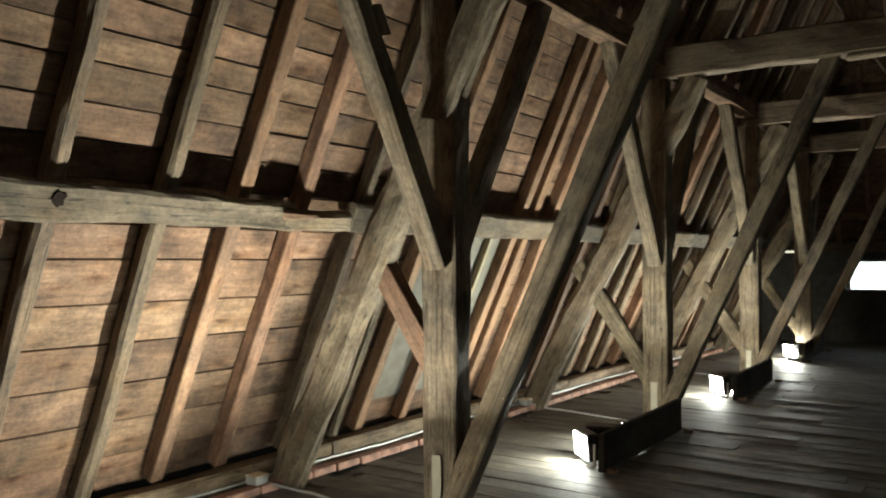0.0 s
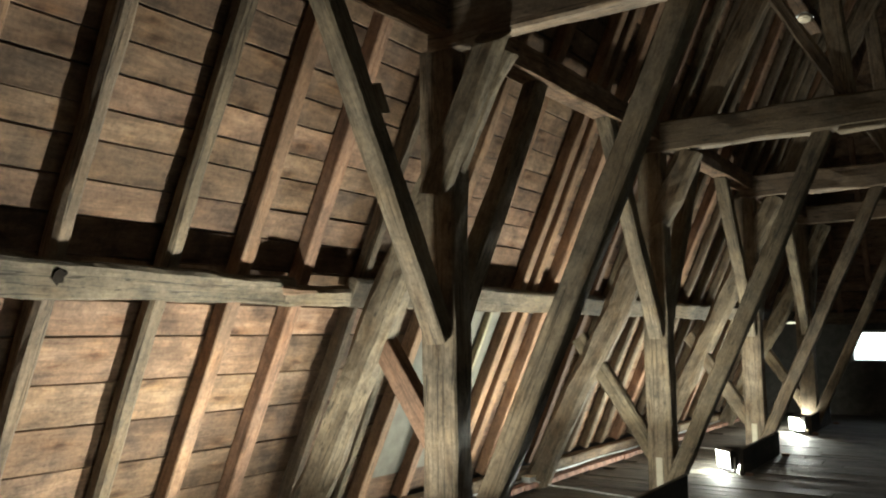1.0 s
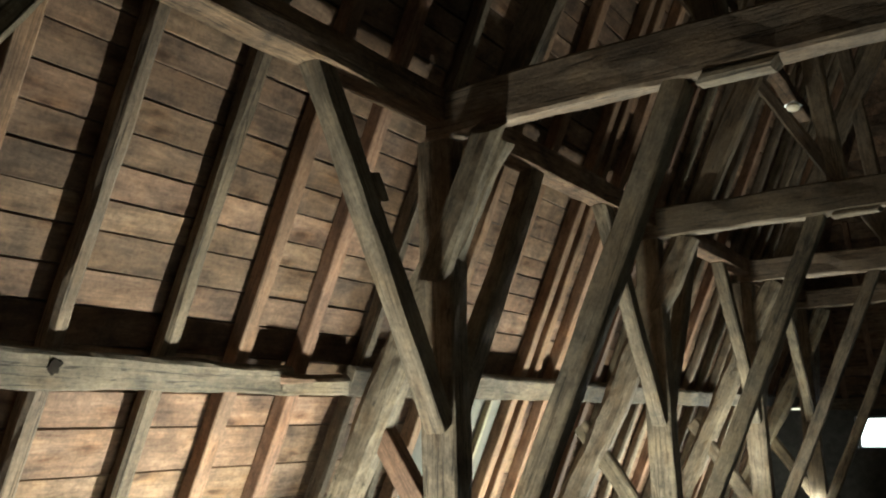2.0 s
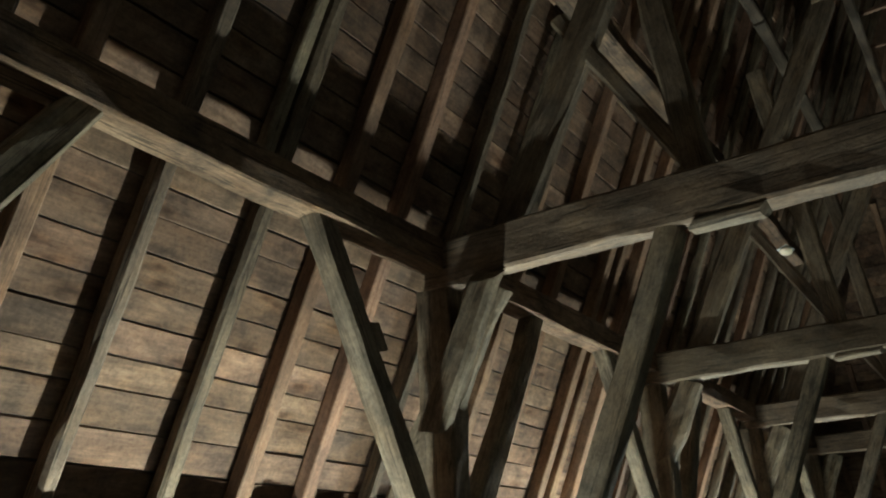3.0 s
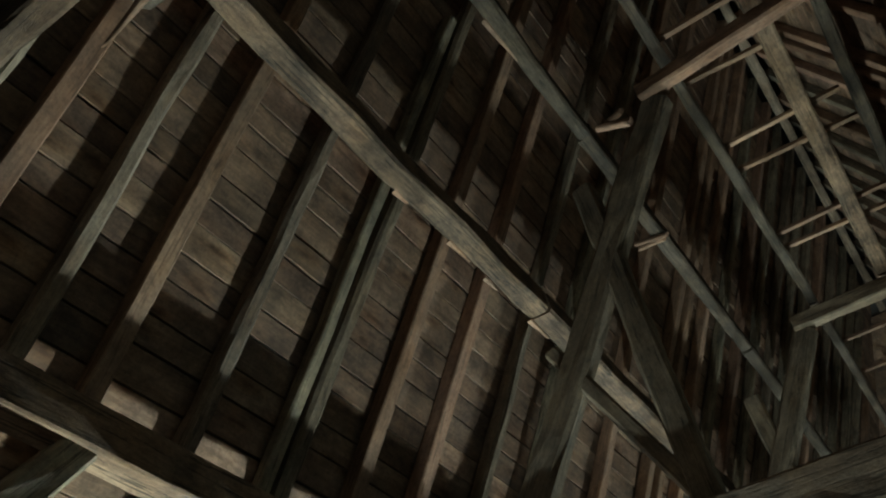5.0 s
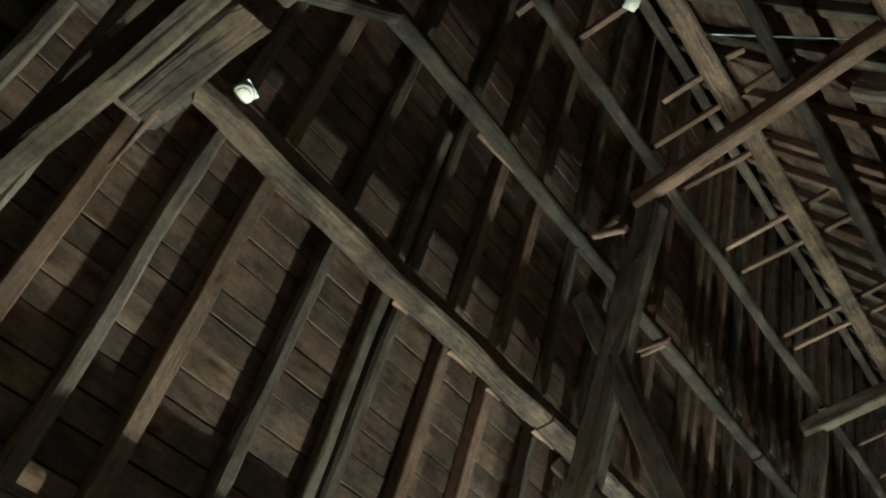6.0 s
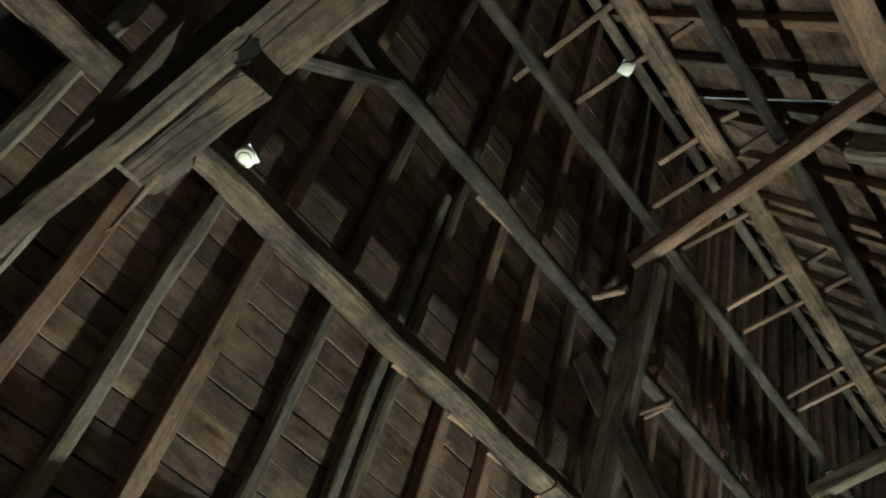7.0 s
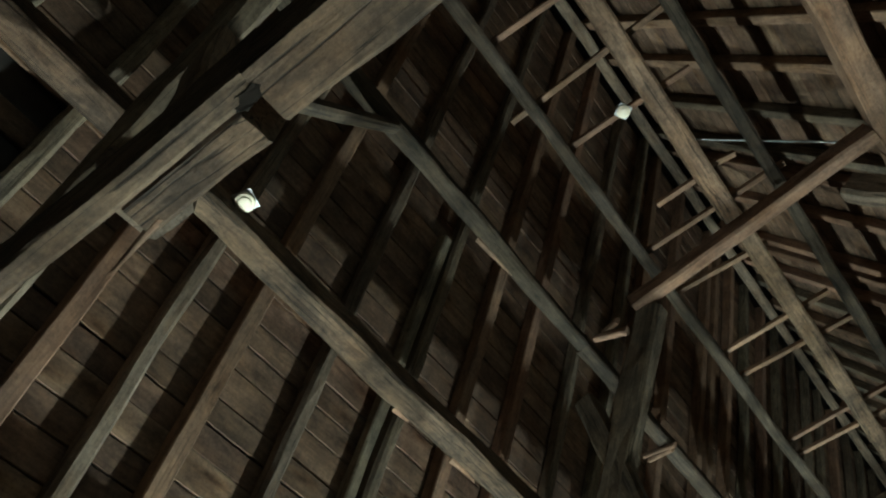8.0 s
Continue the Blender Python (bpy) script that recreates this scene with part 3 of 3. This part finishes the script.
block((-2.985, 3.665, 2.85), (0.18, 0.11, 0.11), (0, -120, 90), GREY, "dark cleat nailed to the purlin brace")
for _y, _l in ((2.76, 0.14), (3.34, 0.28), (3.80, 0.16), (4.40, 0.30)):
    block((-2.085, _y, 5.572), (_l, 0.045, 0.035), (0, -4, 93), LARCH, "pale splinter hanging from the upper purlin", "splinter")
block((-1.355, 2.95, 7.215), (0.52, 0.05, 0.05), (0, 0, 88), BROWN, "brown splintered strip along the high purlin", "splinter")
block((-1.12, 4.32, 7.10), (0.28, 0.06, 0.06), (0, 14, 12), LARCH, "reddish peg end beside the high purlin", "peg")
block((-1.10, 4.36, 7.12), (0.22, 0.05, 0.05), (0, -4, -14), LARCH, "reddish peg end beside the high purlin", "peg")
block((-1.50, 5.84, 7.16), (0.30, 0.04, 0.05), (0, 5, 8), LARCH, "pale peg beside the high purlin", "peg")
block((-1.50, 5.92, 7.16), (0.26, 0.04, 0.04), (0, 5, 0), LARCH, "pale peg beside the high purlin", "peg")
block((-1.06, 0.390, 3.497), (0.40, 0.112, 0.17), (0, 0, 0.4), UMBER, "brown worm-eaten block let into the tie beam")
block((-1.04, 0.425, 3.42), (0.20, 0.02, 0.025), (0, 0, 172), LARCH, "pale splinter torn from the tie beam", "splinter")

# open mortises in the old timbers, their inner shade painted as dark discs
def mortise(p, out, size):
    bm = lathe_mesh([(1.0, -0.4), (0.97, 0.13), (0.7, 0.10)], 17)
    for v in bm.verts:
        v.co += noise.noise_vector(v.co * 1.9 + Vector(p)) * Vector((0.55, 0.55, 0.1))
        v.co.x, v.co.y, v.co.z = v.co.x * size[0], v.co.y * size[1], v.co.z * 0.03
    m = Matrix.Translation(p) @ Vector(out).to_track_quat("Z", "Y").to_matrix().to_4x4()
    return tagged(part("mortise", bm, HOLE_SHADE, m=m), "dark disc painting the shade of an empty mortise in the old beam", "mortise", "mortises")


mortise((-3.83, 2.23, 1.862), -OUT, (0.036, 0.044))
mortise((-0.64, 0.325, 3.412), (0, 0, -1), (0.04, 0.022))

# doubled rafter and longitudinal sill above the kerb
tagged(timber("rafter", (roof_x(3.75) - 0.054, 2.80, 3.77), (roof_x(7.2) - 0.054, 2.80, 7.22), 0.08, 0.10, OLD, up=OUT, rough=0.01, chamfer=0.01), "split grey rafter doubled beside another", "rafter", "rafters")

# grey sheet and a pale lath behind the rafters of the second bay
tagged(part("lining_panel", box_mesh(0.30, 1.93, 5.58, 6.86, 0, 0.010), SHEET, m=frame_of(Vector((LEFT0, 0, 0)) + OUT * 0.105, UP, (0, 1, 0))), "plain grey lining sheet fixed behind the rafters", "lining panel")
tagged(timber("lath", Vector((roof_x(0.4), 6.60, 0.4)) + OUT * 0.07, Vector((roof_x(1.85), 6.60, 1.85)) + OUT * 0.07, 0.05, 0.06, PALE, up=OUT, rough=0.006, chamfer=0.006), "thin pale lath standing against the grey sheet", "lath")

# ---- roof boarding ----
def boxes(name, rows, material, parent, label=""):
    """Many plain boards (pose, length, width, thickness) joined in one mesh."""
    v, f = [], []
    for m, l, w, h in rows:
        k = len(v)
        for c in ((0, -w / 2, 0), (l, -w / 2, 0), (l, w / 2, 0), (0, w / 2, 0), (0, -w / 2, h), (l, -w / 2, h), (l, w / 2, h), (0, w / 2, h)):
            v.append(tuple(m @ Vector(c)))
        f += [tuple(k + i for i in q) for q in ((3, 2, 1, 0), (4, 5, 6, 7), (0, 1, 5, 4), (1, 2, 6, 5), (2, 3, 7, 6), (3, 0, 4, 7))]
    me = bpy.data.meshes.new(name)
    me.from_pydata(v, [], f)
    me.materials.append(material)
    ob = under(new(name, me), parent, Matrix())
    return tagged(ob, label, kind="stuff")


def board_kit(material, name, lengths, width, thick, variants=2):
    kit = {}
    for l in lengths:
        for k in range(variants):
            bm = timber_mesh(l - 0.004, thick, width, l * 7 + k * 3.3 + width, rough=0.004, chamfer=0.004, seg=0.9)
            me = bpy.data.meshes.new(name)
            bm.to_mesh(me)
            bm.free()
            me.materials.append(material)
            kit[l, k] = me
    return kit


LENGTHS = (2.30, 2.88, 3.46)
HIGH = board_kit(BOARD, "board", LENGTHS, 0.184, 0.024)
CACHE = {}
rng = random.Random(21)


def roof_board(l, w):
    """A board's mesh of that length; alike boards share it."""
    key = round(l, 2), round(w, 3)
    if key not in CACHE:
        bm = timber_mesh(l - 0.004, 0.024, w - 0.009, l * 7 + w * 31, rough=0.0045, chamfer=0.004, seg=0.55)
        CACHE[key] = bpy.data.meshes.new("board")
        bm.to_mesh(CACHE[key])
        bm.free()
        CACHE[key].materials.append(BOARD)
    return CACHE[key]


roof_left = tagged(part("roof_left", box_mesh(-0.1, (RIDGE + 0.42) / UP.z, BACK_Y - 0.3, END_Y + 0.9, 0.165, 0.24), TILE, m=frame_of((LEFT0, 0, 0), UP, (0, 1, 0))), "steep roof slope lined with brown boards", "roof", kind="structure")
RIGHT = frame_of(mirror((LEFT0, 0, 0)), (-UP.x, 0, UP.z), (0, -1, 0))
WS0, WS1, WHALF = 1.70, 3.00, 0.60   # the added roof windows' openings: along the slope, and half their width
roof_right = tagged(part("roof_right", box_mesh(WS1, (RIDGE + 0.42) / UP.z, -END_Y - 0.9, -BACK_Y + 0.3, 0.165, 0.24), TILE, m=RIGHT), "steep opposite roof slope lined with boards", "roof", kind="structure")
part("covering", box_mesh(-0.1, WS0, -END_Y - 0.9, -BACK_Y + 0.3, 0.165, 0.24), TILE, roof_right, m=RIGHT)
for a, b in zip((BACK_Y - 0.3,) + tuple(y + WHALF for y in FILL_WINDOWS), tuple(y - WHALF for y in FILL_WINDOWS) + (END_Y + 0.9,)):
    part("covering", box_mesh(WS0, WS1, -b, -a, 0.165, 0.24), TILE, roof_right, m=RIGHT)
# unseen windows, added only to house the fill lamps
for k, y in enumerate(FILL_WINDOWS):
    w = tagged(empty("window_%d" % (k + 2), 4.4, y, 2.1), "unseen roof window added in the opposite slope for a fill lamp", "window", kind="structure")
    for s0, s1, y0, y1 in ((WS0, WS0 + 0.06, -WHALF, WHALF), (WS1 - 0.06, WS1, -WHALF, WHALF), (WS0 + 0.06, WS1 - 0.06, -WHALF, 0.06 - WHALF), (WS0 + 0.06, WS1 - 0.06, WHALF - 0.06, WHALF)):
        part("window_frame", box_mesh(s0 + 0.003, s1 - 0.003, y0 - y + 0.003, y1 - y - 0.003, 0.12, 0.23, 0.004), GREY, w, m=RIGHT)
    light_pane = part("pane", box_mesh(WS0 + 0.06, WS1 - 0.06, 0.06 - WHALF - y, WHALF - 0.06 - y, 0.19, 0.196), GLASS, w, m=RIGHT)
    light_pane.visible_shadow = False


def board_rows(top):
    s, out, widths = 0.02, [], random.Random(5)
    while s < top:
        w = (0.25 if s * UP.z < 1.75 else 0.185) * widths.uniform(0.86, 1.16)
        out.append((s + w / 2, w))
        s += w
    return out


rest, right = [], []
made = 0
for s, w in board_rows(RIDGE / UP.z - 0.15):
    z = s * UP.z
    at = rng.randrange(0, 4) if z > 7.5 else rng.randrange(4, 8)
    y = RAFTER_Y[at]
    stop = min(END_Y + 0.4, HIP0 - z / SLOPE + 0.4)
    base = Vector((LEFT0, 0, 0)) + UP * s
    while y < stop:
        at = at + rng.randrange(5, 9)
        l = (RAFTER_Y[at] if at < len(RAFTER_Y) else stop + 0.3) - y
        tilt = rng.uniform(-0.0012, 0.0012)
        lift = rng.uniform(-0.004, 0.004)
        m = frame_of(base + OUT * (0.134 + lift) + Vector((0, y, 0)), Vector((0, 1, 0)) + UP * tilt, OUT)
        if y < 10.5 and z < 9.5 and made < 300:
            under(new("board", roof_board(l, w)), roof_left, m)
            made += 1
        else:
            rest.append((frame_of(base + OUT * (0.122 + lift) + Vector((0, y, 0)), (0, 1, 0), -UP), l - 0.004, w - 0.008, 0.024))
        y += l
    if z < 7.5:
        rest.append((frame_of(base + OUT * 0.122 + Vector((0, BACK_Y, 0)), (0, 1, 0), -UP), 1.9, w - 0.008, 0.024))
    y = BACK_Y - rng.random() * 1.5
    while y < stop:
        l = rng.choice(LENGTHS) + 0.4
        if WS0 - w / 2 < s < WS1 + w / 2:
            near = [d for d in FILL_WINDOWS if y < d + WHALF and y + l > d - WHALF]
            if near and y >= near[0] - WHALF - 0.02:
                y = near[0] + WHALF
                continue
            l = near[0] - WHALF - y if near else l
        right.append((frame_of(Vector(mirror(base)) + Vector((UP.z, 0, UP.x)) * (0.122 + rng.uniform(-0.004, 0.004)) + Vector((0, y, 0)), (0, 1, 0), (-UP.x, 0, UP.z)), l - 0.004, w - 0.008, 0.024))
        y += l
boxes("boarding", rest, BOARD_REST, roof_left)
boxes("boarding", right, BOARD_REST, roof_right)

# hipped end
HIP_UP, HIP_OUT = Vector((0, -UP.x, UP.z)), Vector((0, UP.z, UP.x))
roof_hip = tagged(part("roof_hip", box_mesh(-5.5, 6.1, 1.72 / UP.z, (RIDGE + 0.42) / UP.z, -0.17, -0.10), TILE, m=frame_of((0, HIP0, 0), (1, 0, 0), HIP_UP)), "hipped roof end lined with brown boards", "roof", kind="structure")
hip = []
for s, w in board_rows(RIDGE / UP.z - 0.3):
    z = s * UP.z
    if z < 1.8:
        continue
    x, stop = roof_x(z) - 0.2 - rng.random(), 2 * MID - roof_x(z) + 0.1
    while x < stop:
        l = rng.choice(LENGTHS)
        o = Vector((x, HIP0, 0)) + HIP_UP * s
        if z < 5.0:
            under(new("board", HIGH[l, rng.randrange(2)]), roof_hip, frame_of(o + HIP_OUT * (0.075 + rng.uniform(-0.004, 0.004)), (1, 0, 0), -HIP_OUT))
        else:
            hip.append((frame_of(o + HIP_OUT * 0.065, (1, 0, 0), HIP_UP), l - 0.004, w - 0.008, 0.024))
        x += l
boxes("boarding", hip, BOARD_REST, roof_hip)

# ---- floor planks ----
PLANKS = board_kit(FLOOR, "plank", (2.1, 2.7, 3.3), 0.215, 0.028)
far = []
y, made = BACK_Y, 0
while y < END_Y:
    x = -4.60 + rng.random() * 0.5
    while x < 5.6:
        l = rng.choice((2.1, 2.7, 3.3))
        if x < 0.4 and y > 1.0 and made < 240:
            under(new("plank", PLANKS[l, rng.randrange(2)]), floor, frame_of((x, y, FL - 0.0155 + rng.uniform(-0.002, 0.002)), (1, rng.uniform(-0.002, 0.002), 0), (0, 0, 1)))
            made += 1
        else:
            far.append((frame_of((x, y, FL - 0.0295), (1, 0, 0), (0, 1, 0)), l - 0.004, 0.213, 0.028))
        x += l
    y += 0.221
boxes("planks", far, FLOOR_REST, floor)

tagged(timber("ridge_beam", (MID, BACK_Y, RIDGE - 0.22), (MID, HIP0 - RIDGE / SLOPE, RIDGE - 0.22), 0.12, 0.2, GREY), "dark ridge beam", "ridge beam")
